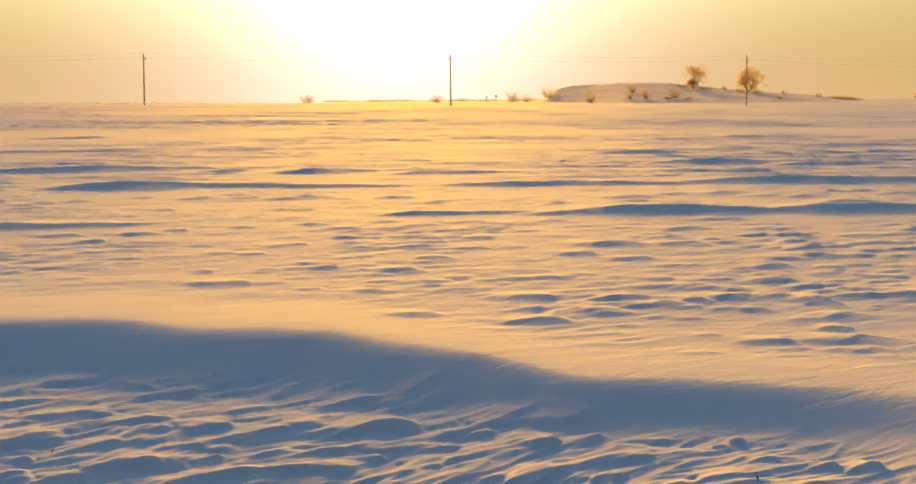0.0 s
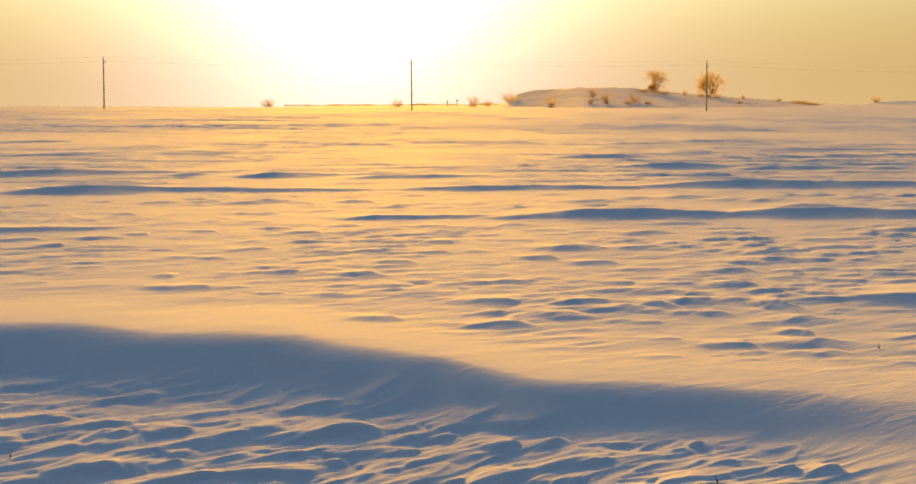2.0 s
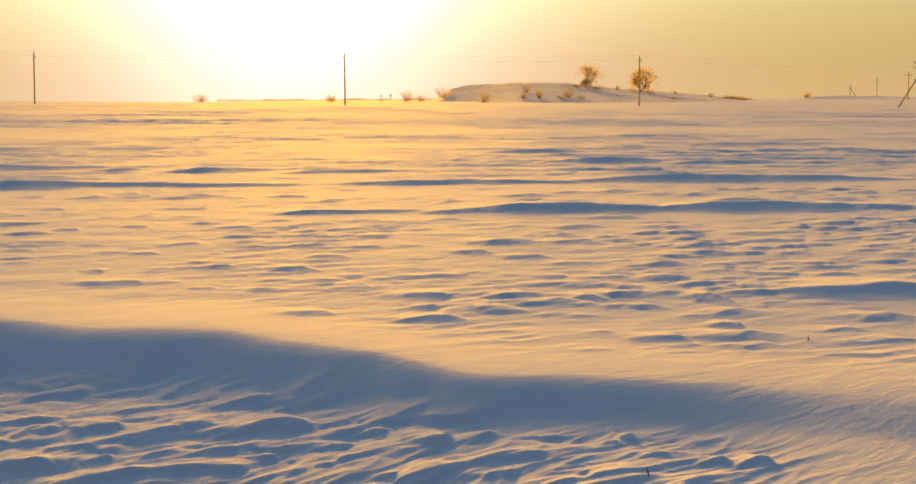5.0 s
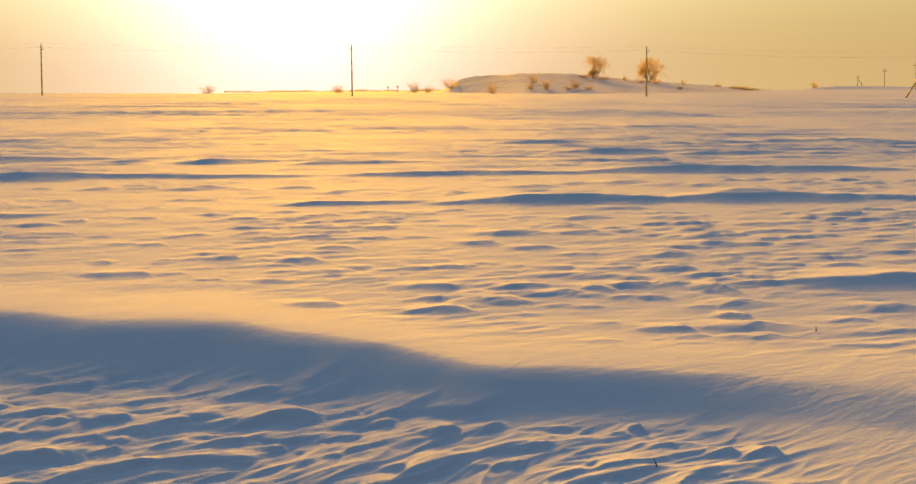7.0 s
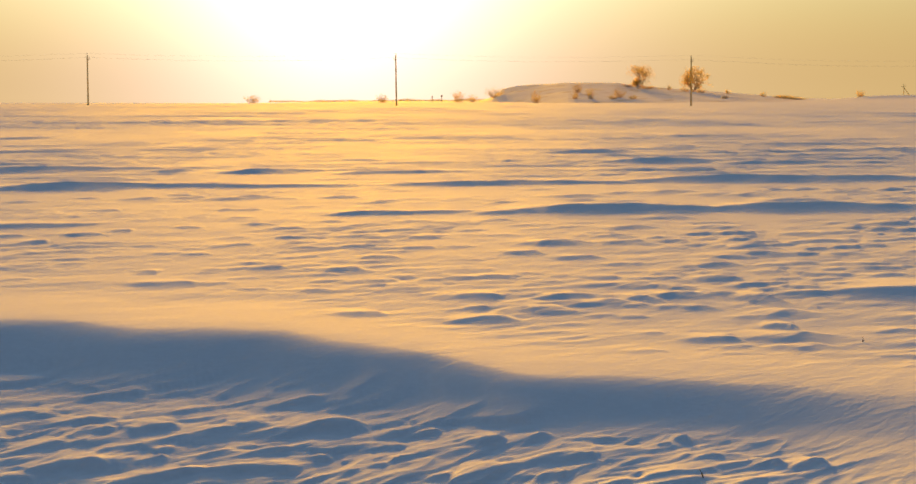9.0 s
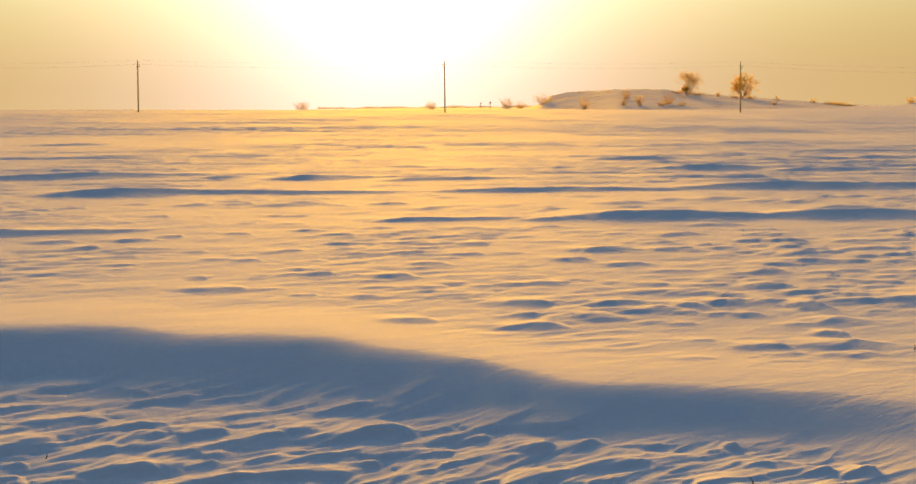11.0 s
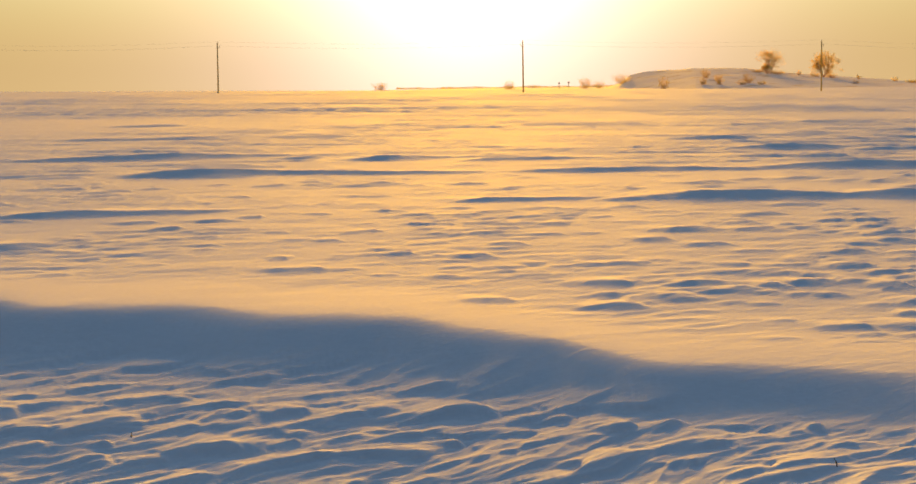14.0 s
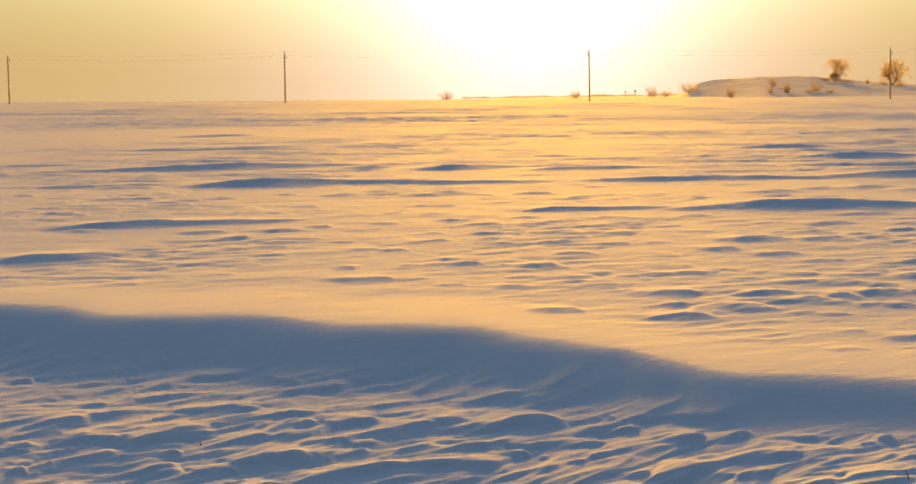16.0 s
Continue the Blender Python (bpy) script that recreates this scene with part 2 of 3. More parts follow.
FIELD_WEST_MORE = (
    (-0.86, 18.21, -0.34, 18.50, 0.061), (-0.52, 19.52, -0.02, 19.72, 0.057), (-0.33, 17.26, 0.00, 17.37, 0.040),
    (-0.92, 16.30, -0.62, 16.67, 0.038), (-0.62, 14.60, -0.13, 14.78, 0.045), (-1.48, 16.59, -1.17, 16.78, 0.030),
    (-3.87, 17.70, -3.50, 17.96, 0.025), (-6.27, 29.85, -5.90, 30.44, 0.057), (-4.33, 30.27, -3.95, 31.11, 0.067),
    (-3.66, 30.53, -3.21, 31.03, 0.067), (-2.74, 29.86, -2.27, 31.33, 0.094), (-2.17, 30.42, -1.65, 30.65, 0.048),
)
FIELD_MIDDLE = (
    (-1.38, 30.60, -0.70, 30.96, 0.075), (-0.46, 29.57, -0.02, 29.80, 0.047), (-2.34, 27.39, -2.11, 27.93, 0.051),
    (-2.63, 27.57, -2.44, 28.08, 0.043), (-0.74, 23.78, -0.25, 24.46, 0.055), (-0.53, 21.39, -0.09, 21.70, 0.042),
    (-1.14, 19.77, -0.83, 20.02, 0.028), (-2.75, 20.26, -2.39, 20.54, 0.034), (-4.04, 20.72, -3.42, 20.96, 0.030),
    (-3.45, 19.20, -3.25, 19.50, 0.023), (-6.77, 29.61, -6.31, 29.82, 0.048), (-5.44, 30.94, -4.97, 31.35, 0.050),
    (-4.63, 27.77, -4.14, 27.97, 0.044), (-3.04, 26.05, -2.64, 26.12, 0.040), (-1.55, 23.13, -1.13, 23.37, 0.034),
    (0.02, 17.34, 0.42, 17.34, 0.031),
)
FIELD_FAR_WEST = (
    (-6.75, 23.25, -6.28, 23.53, 0.055), (-9.48, 33.53, -8.08, 34.08, 0.077), (-10.07, 31.29, -9.55, 31.68, 0.062),
    (-8.67, 27.76, -8.15, 28.19, 0.046), (-4.59, 16.75, -4.20, 17.08, 0.028),
)
FIELD_EAST = (
    (0.00, 22.02, 0.46, 22.15, 0.055), (-0.06, 20.56, 0.37, 20.81, 0.045), (0.12, 15.90, 0.87, 15.79, 0.076),
    (0.43, 15.01, 0.73, 15.02, 0.046), (0.82, 14.64, 1.34, 14.93, 0.067), (0.33, 14.04, 0.85, 14.34, 0.050),
    (0.59, 17.33, 1.04, 17.52, 0.048), (1.45, 20.71, 2.01, 21.28, 0.103), (1.05, 19.80, 1.48, 20.01, 0.063),
    (1.55, 19.11, 2.04, 19.41, 0.061), (2.23, 20.70, 2.76, 21.23, 0.069), (2.61, 20.63, 2.85, 20.90, 0.041),
    (3.12, 24.69, 3.87, 25.22, 0.072), (2.51, 22.96, 3.14, 23.55, 0.066), (3.71, 22.88, 4.07, 23.63, 0.054),
    (3.96, 22.86, 4.25, 23.41, 0.054),
)
FIELD_EAST_BACK = (
    (2.63, 29.78, 3.11, 30.90, 0.084), (3.51, 30.98, 3.93, 31.72, 0.069), (4.35, 30.64, 4.90, 32.23, 0.089),
    (5.06, 30.03, 5.52, 31.18, 0.086), (5.45, 29.63, 6.09, 31.12, 0.086), (5.34, 28.28, 6.54, 28.83, 0.122),
    (7.09, 30.70, 7.79, 31.32, 0.098), (3.50, 19.16, 3.99, 19.58, 0.073), (2.87, 18.18, 3.30, 18.45, 0.067),
    (1.67, 17.25, 2.04, 17.36, 0.040), (2.10, 17.01, 2.57, 17.25, 0.040), (1.89, 18.38, 2.48, 18.62, 0.035),
    (2.63, 18.60, 2.89, 18.80, 0.031), (3.24, 17.42, 3.63, 17.67, 0.037), (3.26, 16.81, 3.70, 16.99, 0.036),
    (3.64, 18.21, 4.14, 18.48, 0.040),
)
SCALLOPS = (
    (1.11, 15.53, 1.65, 15.86, 0.061), (1.45, 14.96, 1.82, 15.45, 0.067), (1.82, 15.50, 2.11, 15.62, 0.079),
    (2.10, 15.48, 2.51, 15.88, 0.081), (2.57, 15.63, 2.82, 15.89, 0.062), (2.71, 15.40, 3.13, 15.48, 0.095),
    (1.78, 14.97, 2.02, 15.15, 0.040), (2.20, 14.82, 2.49, 14.98, 0.047), (2.03, 14.77, 2.29, 15.07, 0.033),
    (1.47, 14.28, 1.67, 14.58, 0.025), (1.66, 14.24, 1.92, 14.40, 0.022), (2.47, 14.11, 2.78, 14.29, 0.028),
    (2.76, 14.09, 3.16, 14.61, 0.056), (1.86, 12.90, 2.39, 13.00, 0.050), (2.62, 13.63, 2.91, 13.64, 0.067),
    (2.62, 12.68, 2.93, 13.25, 0.064),
)
SCALLOPS_EAST = (
    (1.71, 13.30, 1.91, 13.39, 0.020), (2.55, 12.33, 2.91, 12.61, 0.038), (1.43, 12.21, 1.77, 12.37, 0.018),
    (2.10, 12.40, 2.41, 12.67, 0.021), (1.98, 12.34, 2.10, 12.48, 0.013), (2.64, 13.06, 2.81, 13.24, 0.028),
    (4.35, 20.78, 4.98, 21.07, 0.053), (4.45, 21.92, 5.52, 22.19, 0.033),
)
FIELD_FAR_EAST = (
    (3.35, 13.17, 3.75, 13.44, 0.030), (3.81, 13.77, 4.26, 14.19, 0.066), (3.27, 11.94, 3.60, 12.05, 0.026),
    (3.59, 12.67, 3.92, 12.84, 0.031), (5.18, 19.34, 5.72, 19.66, 0.049), (2.87, 18.56, 3.31, 18.80, 0.045),
    (4.43, 21.92, 5.03, 22.18, 0.045), (5.45, 18.84, 6.01, 19.34, 0.049), (4.26, 17.00, 4.70, 17.26, 0.041),
    (4.98, 17.42, 5.47, 17.60, 0.038),
)
BANKS = (
    (-4.20, 40.38, -1.94, 41.81, 0.116), (-1.78, 39.74, 1.09, 41.00, 0.077), (-5.38, 41.25, -4.63, 42.64, 0.072),
    (-0.92, 34.96, 3.92, 35.43, 0.096), (3.41, 35.81, 9.86, 35.74, 0.160), (-1.51, 26.14, 1.10, 26.97, 0.057),
    (0.62, 26.52, 4.79, 26.93, 0.126), (3.55, 26.77, 7.87, 26.70, 0.129),
)
FAR_BANKS = (
    (3.79, 53.93, 7.07, 55.29, 0.124), (4.40, 45.52, 7.97, 46.47, 0.169), (7.25, 44.70, 10.36, 45.52, 0.111),
    (11.14, 54.15, 13.87, 55.29, 0.114), (10.11, 63.01, 16.75, 63.62, 0.103), (-16.60, 72.83, -13.63, 75.80, 0.104),
    (-22.47, 91.20, -20.81, 94.57, 0.112), (-23.48, 101.69, -22.18, 105.29, 0.126), (-23.46, 121.22, -19.66, 124.50, 0.150),
    (-12.94, 56.74, -9.55, 59.23, 0.065),
)
BANK_EAST = (
    (3.38, 15.81, 5.45, 15.75, 0.086),
)
BANKS_WEST = (
    (-7.49, 23.69, -4.57, 24.84, 0.077), (-11.67, 40.86, -6.02, 43.39, 0.154), (-14.64, 43.85, -12.37, 45.13, 0.069),
    (-7.75, 33.74, -4.58, 35.39, 0.152), (-6.42, 35.02, -1.24, 34.87, 0.085), (-10.84, 33.71, -8.24, 35.14, 0.058),
    (-15.40, 55.94, -9.19, 57.25, 0.075), (-9.24, 57.55, -4.49, 59.41, 0.064), (-6.53, 19.01, -5.31, 20.03, 0.075),
)


class Patch:
    """The stretch of a polar sheet of points that lies round one drift."""

    def __init__(self, x, y):
        self.x, self.y = x, y
        self.r, self.az = np.hypot(x[:, 0], y[:, 0]), np.degrees(np.arctan2(x[0], y[0]))

    def near(self, x, y, reach):
        away = math.hypot(x, y)
        i = np.nonzero(np.abs(self.r - away) < reach)[0]
        if not len(i):
            return None
        wide = math.degrees(math.asin(min(0.99, reach / away)))
        j = np.nonzero(np.abs(self.az - math.degrees(math.atan2(x, y))) < wide)[0]
        if not len(j):
            return None
        return slice(i[0], i[-1] + 1), slice(j[0], j[-1] + 1)


def drift(z, cover, sheet, row, head=0.10, tail=0.6, face=6.5, back=7.0, bow=0.10, wide=1.5, phase=0.0):
    """A wind-cut ridge: a sharp crest, a face on the side of the camera that eases out at its foot, gentle behind."""
    x0, y0, x1, y1, h = row
    length = math.hypot(x1 - x0, y1 - y0)
    cu, su = (x1 - x0) / length, (y1 - y0) / length
    front = max(face * h, 0.007 * math.hypot(x1, y1))
    behind = back * h + 0.25 * min(length, 1.5)
    pick = sheet.near((x0 + x1) / 2, (y0 + y1) / 2, 0.62 * length + behind + front)
    if pick is None:
        return
    px, py = sheet.x[pick], sheet.y[pick]
    cell = 0.35 * min(length, wide)
    wob = 0.09 * cell
    sx, sy = px / cell, py / cell
    px = px + wob * np.sin(2.1 * sy + 1.3 * sx + phase)
    py = py + wob * (np.sin(2.6 * sx + phase) + 0.5 * np.sin(6.3 * sx - 2.2 * sy + 2 * phase))
    u = ((px - x0) * cu + (py - y0) * su) / length
    v = -(px - x0) * su + (py - y0) * cu
    v = v - bow * length * np.sin(np.pi * np.clip(u, 0, 1))
    along = smooth(u, 0, tail) * (1 - smooth(u, 1 - head, 1 + head))
    slope = front * (0.12 + 0.88 * along)
    down = np.clip(-v / slope, 0, 4)
    across = np.where(v < 0, np.clip(1 - down, 0, 1) ** 1.7, np.clip(1 - v / behind, 0, 1) ** 1.5)
    lumpy = 1 + 0.08 * np.sin(3.1 * sx + 1.7 * sy + 3 * phase) + 0.03 * np.sin(9.0 * sx - 4.0 * sy + phase)
    z[pick] = np.maximum(z[pick], h * along * across * lumpy)
    cover[pick] = np.maximum(cover[pick], along * np.clip(1 - np.abs(v) / (behind + front), 0, 1))


def scattered(rng, count, near, far, length, steep, turn, turn_vary, keep):
    """Rows of small drifts strewn over a ring of the field, as thick on the ground as they look from the middle."""
    r = 1 / rng.uniform(1 / far, 1 / near, count)
    az = np.radians(rng.uniform(-18.8, 18.3, count))
    size = length * (r / near) ** 0.25 * np.exp(np.clip(rng.normal(0, 0.45, count), -0.9, 0.6))
    lean = np.radians(rng.normal(turn, turn_vary, count))
    x, y = r * np.sin(az), r * np.cos(az)
    share = keep(x, y) * smooth(r, near, 1.35 * near) * (1 - smooth(r, 0.85 * far, far))
    h = steep * size ** 0.8 * rng.uniform(0.5, 1.3, count) * share
    ex, ey = 0.5 * size * np.cos(lean), 0.5 * size * np.sin(lean)
    kept = (rng.rand(count) < share) & (h > 0.002)
    return np.stack([x - ex, y - ey, x + ex, y + ey, h], 1)[kept]


def terraces(x, y, length, across, seed):
    """Long low wind steps, each with a short face towards the camera and a gentle back; 0 to 1."""
    p = y / length + 1.1 * perlin(x / across, y / (2.5 * length), seed) + 0.30 * perlin(x / (0.28 * across), y / length, seed + 1)
    f = p - np.floor(p)
    saw = np.where(f < 0.13, smooth(f / 0.13), (1 - np.clip((f - 0.13) / 0.87, 0, 1)) ** 1.3)
    return saw * smooth(perlin(x / (0.8 * across), y / (1.4 * length), seed + 2) + 0.4 * perlin(x / (0.2 * across), y / (0.6 * length), seed + 3), -0.45, 0.55)


def bank_line(x):
    """How far off the crest of the near snow bank runs."""
    xs = (-6, -5, -4.2, -3.9, -3.1, -2.3, -2.1, -1.0, -0.75, -0.2, 0.36, 0.5, 0.8, 1.42, 1.9, 2.4, 2.65, 4)
    ys = (15.4, 15.3, 15.05, 14.35, 14.45, 14.3, 13.75, 13.7, 13.4, 12.7, 12.25, 11.55, 11.28, 11.15, 10.85, 10.72, 10.3, 10.0)
    return sum(np.interp(x + k, xs, ys) for k in (-0.24, -0.16, -0.08, 0, 0.08, 0.16, 0.24)) / 7


def in_hollow(x, y):
    return smooth((bank_line(x) - y) / 1.6, 0.9, 1.5) * (1 - 0.9 * smooth(x, 1.2, 1.9))


def on_field(x, y):
    patchy = smooth(perlin(x / 3.1, y / 5.0, 41) + 0.35 * perlin(x / 1.1, y / 1.6, 42) + 0.25 * smooth(x / y, 0.03, 0.15), -0.3, 0.5)
    return smooth(y - bank_line(x), 0.8, 2.4) * (0.42 + 0.58 * patchy) * (1 - 0.6 * smooth(-x / y, 0.08, 0.2) * (1 - smooth(y, 24, 30))) * (1 + 0.7 * smooth(x / y, 0.08, 0.25))


def on_plain(x, y):
    return (0.35 + 0.65 * smooth(perlin(x / 14, y / 22, 43), -0.4, 0.4)) * (1 + 0.6 * smooth(x / y, 0.06, 0.2) * (1 - smooth(y, 60, 100)))


strewn = np.random.RandomState(5)
SMALL = (
    (scattered(strewn, 380, 5.5, 14.0, 0.62, 0.026, 48, 7, in_hollow), {"face": 5.5, "tail": 0.8, "bow": 0.04}),
    (scattered(strewn, 4600, 13.0, 44.0, 0.30, 0.034, 24, 11, on_field), {"face": 8.0, "back": 10.0}),
    (scattered(strewn, 2600, 30.0, 150.0, 2.4, 0.0150, 7, 6, on_plain), {"face": 4.5}),
    (scattered(strewn, 2600, 80.0, 360.0, 11.0, 0.0105, 2, 3, on_plain), {"face": 5.0, "back": 12.0}),
)


def field_height(x, y):
    r = np.hypot(x, y)
    az = np.degrees(np.arctan2(x, y))
    ahead = np.clip(np.abs(az), 0, 40) * np.sign(az)
    # near bank and the hollow in front of it
    wob = 0.05 * perlin(x / 0.9, y / 2.0, 3) + 0.05 * perlin(x / 0.33, y / 0.9, 4)
    d = bank_line(x) + wob - y
    step = np.interp(x, (-3, -0.3, 1, 1.9, 2.6), (0.245, 0.215, 0.125, 0.115, 0.055))
    run = np.interp(x, (-0.3, 1.0), (2.0, 1.2))
    z = -step * smooth(d / run) - np.interp(x, (-1, 1.5), (0.045, 0.006)) * np.clip(10.8 - y, 0, 3.5)
    z -= 0.034 * smooth(-d / 2.4) * (1 - smooth((-d - 3) / 8))
    cover = np.zeros_like(z)
    own = np.zeros_like(z)
    sheet = Patch(x, y)
    for rows in (HOLLOW_WEST, HOLLOW_WEST_MORE, HOLLOW_EAST, HOLLOW_FAR_WEST):
        for k, row in enumerate(rows):
            drift(own, cover, sheet, (*row[:4], row[4] * HOLLOW), tail=0.85, face=5.5, bow=0.05, phase=k * 1.7)
    for rows in (FIELD_WEST, FIELD_WEST_MORE, FIELD_MIDDLE, FIELD_FAR_WEST, FIELD_EAST, FIELD_EAST_BACK, SCALLOPS, SCALLOPS_EAST, FIELD_FAR_EAST):
        for k, row in enumerate(rows):
            drift(own, cover, sheet, (*row[:4], row[4] * FIELD), face=17.0, back=12.0, phase=k * 1.7)
    for row in BANKS + FAR_BANKS + BANK_EAST + BANKS_WEST:
        drift(own, cover, sheet, (*row[:4], row[4] * BANK), head=0.4, tail=0.45, face=10.0, back=14.0, bow=0.0, wide=4.0)
    known = cover.copy()
    z += own
    spare = np.zeros_like(z)
    for rows, shape in SMALL:
        middle = np.hypot(rows[:, 0] + rows[:, 2], rows[:, 1] + rows[:, 3]) / 2
        for k in np.nonzero((middle > r.min() * 0.9 - 1) & (middle < r.max() * 1.1 + 1))[0]:
            drift(spare, cover, sheet, rows[k], phase=k * 1.7, **shape)
    z += spare * (1 - 0.85 * np.clip(known * 1.6, 0, 1))
    plain_snow = 1 - 0.4 * cover
    near = smooth(d / run - np.interp(x, (-0.3, 0.6), (0.0, 0.35)), 0.3, 1.0) * (1 - 0.85 * smooth(x, 1.7, 2.4)) * smooth(y, 2, 5)
    # wind axis for the small sastrugi
    wx = x + 0.12 * perlin(x / 0.8, y / 0.8, 21)
    wy = y + 0.12 * perlin(x / 0.8 + 9, y / 0.8, 22)
    a = radians(40)
    u, w = wx * math.cos(a) + wy * math.sin(a), -wx * math.sin(a) + wy * math.cos(a)
    ridged = (1 - np.abs(perlin(u / 1.15, w / 0.40, 31))) ** 2.0
    small = (1 - np.abs(perlin(u / 0.45, w / 0.14, 32))) ** 2.0
    crust = (1 - np.abs(perlin(u / 0.22 + 0.5 * ridged, w / 0.085, 33))) ** 3.0
    z += plain_snow * near * (0.004 * (crust - 0.3) + 0.022 * (ridged - 0.5) + 0.013 * (small ** 1.4 - 0.4))
    # the open field: long low waves, patches of cut snow
    open_field = 1 - smooth(d, -2.6, -0.5)
    patchy = smooth(perlin(x / 3.1, y / 5.0, 41) + 0.35 * perlin(x / 1.1, y / 1.6, 42), -0.15, 0.6)
    a = radians(24)
    u, w = wx * math.cos(a) + wy * math.sin(a), -wx * math.sin(a) + wy * math.cos(a)
    cut = (1 - np.abs(perlin(u / 0.95, w / 0.42, 51))) ** 2.2
    cut2 = (1 - np.abs(perlin(u / 0.5, w / 0.21, 52))) ** 2.0
    mid = open_field * (1 - smooth(r, 60, 140))
    z += plain_snow * mid * ((0.3 + patchy) * (0.016 * (cut - 0.4) + 0.010 * (cut2 - 0.4)) + 0.006 * perlin(x / 1.5, y / 0.9, 53))
    far = open_field * smooth(r, 18, 45)
    wave = (1 - np.abs(perlin(x / 12.0 + 0.4 * perlin(x / 9, y / 9, 60), y / 4.2, 61))) ** 2.0
    wave2 = (1 - np.abs(perlin(x / 30.0, y / 10.0, 62))) ** 2.0
    for size, width, deep, near_end, far_end, seed in (
            (4.2, 12.0, 0.012, (28, 45), (75, 110), 64), (10.0, 30.0, 0.016, (55, 85), (140, 200), 74),
            (25.0, 70.0, 0.07, (110, 170), (330, 420), 84), (16.0, 50.0, 0.04, (120, 180), (330, 420), 104)):
        share = deep * smooth(r, *near_end) * (1 - smooth(r, *far_end))
        pick = np.nonzero(share > 0)
        z[pick] += share[pick] * (terraces(x[pick], y[pick], size, width, seed) - 0.3)
    z += far * (0.008 * (wave - 0.4) + 0.015 * (wave2 - 0.4))
    # the field leans a little to the east, ends in a low swell behind the poles, and drops to the plain
    lean = (-0.45 - 0.05 * ahead) * np.clip((r - 30) / 300, 0, 1.3)
    swell = 0.28 * np.exp(-((r - 364) / 14) ** 2)
    z = z * (1 - smooth(r, 330, 420)) + lean + swell
    end = np.interp(az, (-8, -5.2, -4.6, 0, 8, 12.5, 13.2, 14.5, 16, 25), (430, 450, 620, 740, 760, 700, 640, 820, 800, 760))
    plain = -1.15 - 6.5 * smooth((r - end) / 140) - 20 * smooth(r, 1200, 4200) + 0.10 * perlin(x / 18, y / 18, 71)
    plain = np.where(az < -5.6, plain - 4, plain)
    z = z + (plain - z) * smooth(r, 378, 440)
    # low mound farther east, under the second row of poles
    z += 1.1 * smooth(az, 13.0, 14.6) * np.exp(-((r - 645) / 20) ** 2) * (1 - 0.5 * smooth(az, 15, 18))
    return z


def hill_height(x, y):
    """How high the snow-covered spoil heap stands over the plain."""
    r, az = np.hypot(x, y), np.degrees(np.arctan2(x, y))
    prof = np.interp(az, (2.45, 2.85, 3.2, 3.7, 5.1, 6.6, 7.1, 7.8, 9.6, 10.8, 12.0), (0, 0.20, 0.68, 0.86, 1.0, 0.99, 0.84, 0.72, 0.45, 0.28, 0))
    prof = prof * (1 + 0.03 * perlin(x / 6, y / 30, 81))
    foot = np.interp(az, (3.3, 5.2), (566, 490))
    depth = np.clip((r - foot) / (622 - foot), 0, 1) * (1 - smooth(r, 655, 720))
    return 6.0 * prof * depth * (1 + 0.02 * perlin(x / 9, y / 9, 82))


def make_hill():
    r, az = np.arange(484.0, 726.0, 2.0), np.radians(np.arange(2.3, 12.2, 0.05))
    x, y = np.outer(r, np.sin(az)), np.outer(r, np.cos(az))
    z = field_height(x, y) + hill_height(x, y) - 0.04
    n, m = x.shape
    i, j = np.meshgrid(np.arange(n - 1), np.arange(m - 1), indexing="ij")
    quads = np.stack([i * m + j, i * m + j + 1, (i + 1) * m + j + 1, (i + 1) * m + j], -1).reshape(-1, 4)
    mesh = bpy.data.meshes.new("hill")
    mesh.from_pydata(np.stack([x, y, z], -1).reshape(-1, 3).tolist(), [], quads.tolist())
    mesh.polygons.foreach_set("use_smooth", np.ones(len(quads), bool))
    mesh.materials.append(hill_snow)
    return tagged(new("hill", mesh), "low flat-topped hill under thin snow with dry brown patches", "hill", kind="structure")


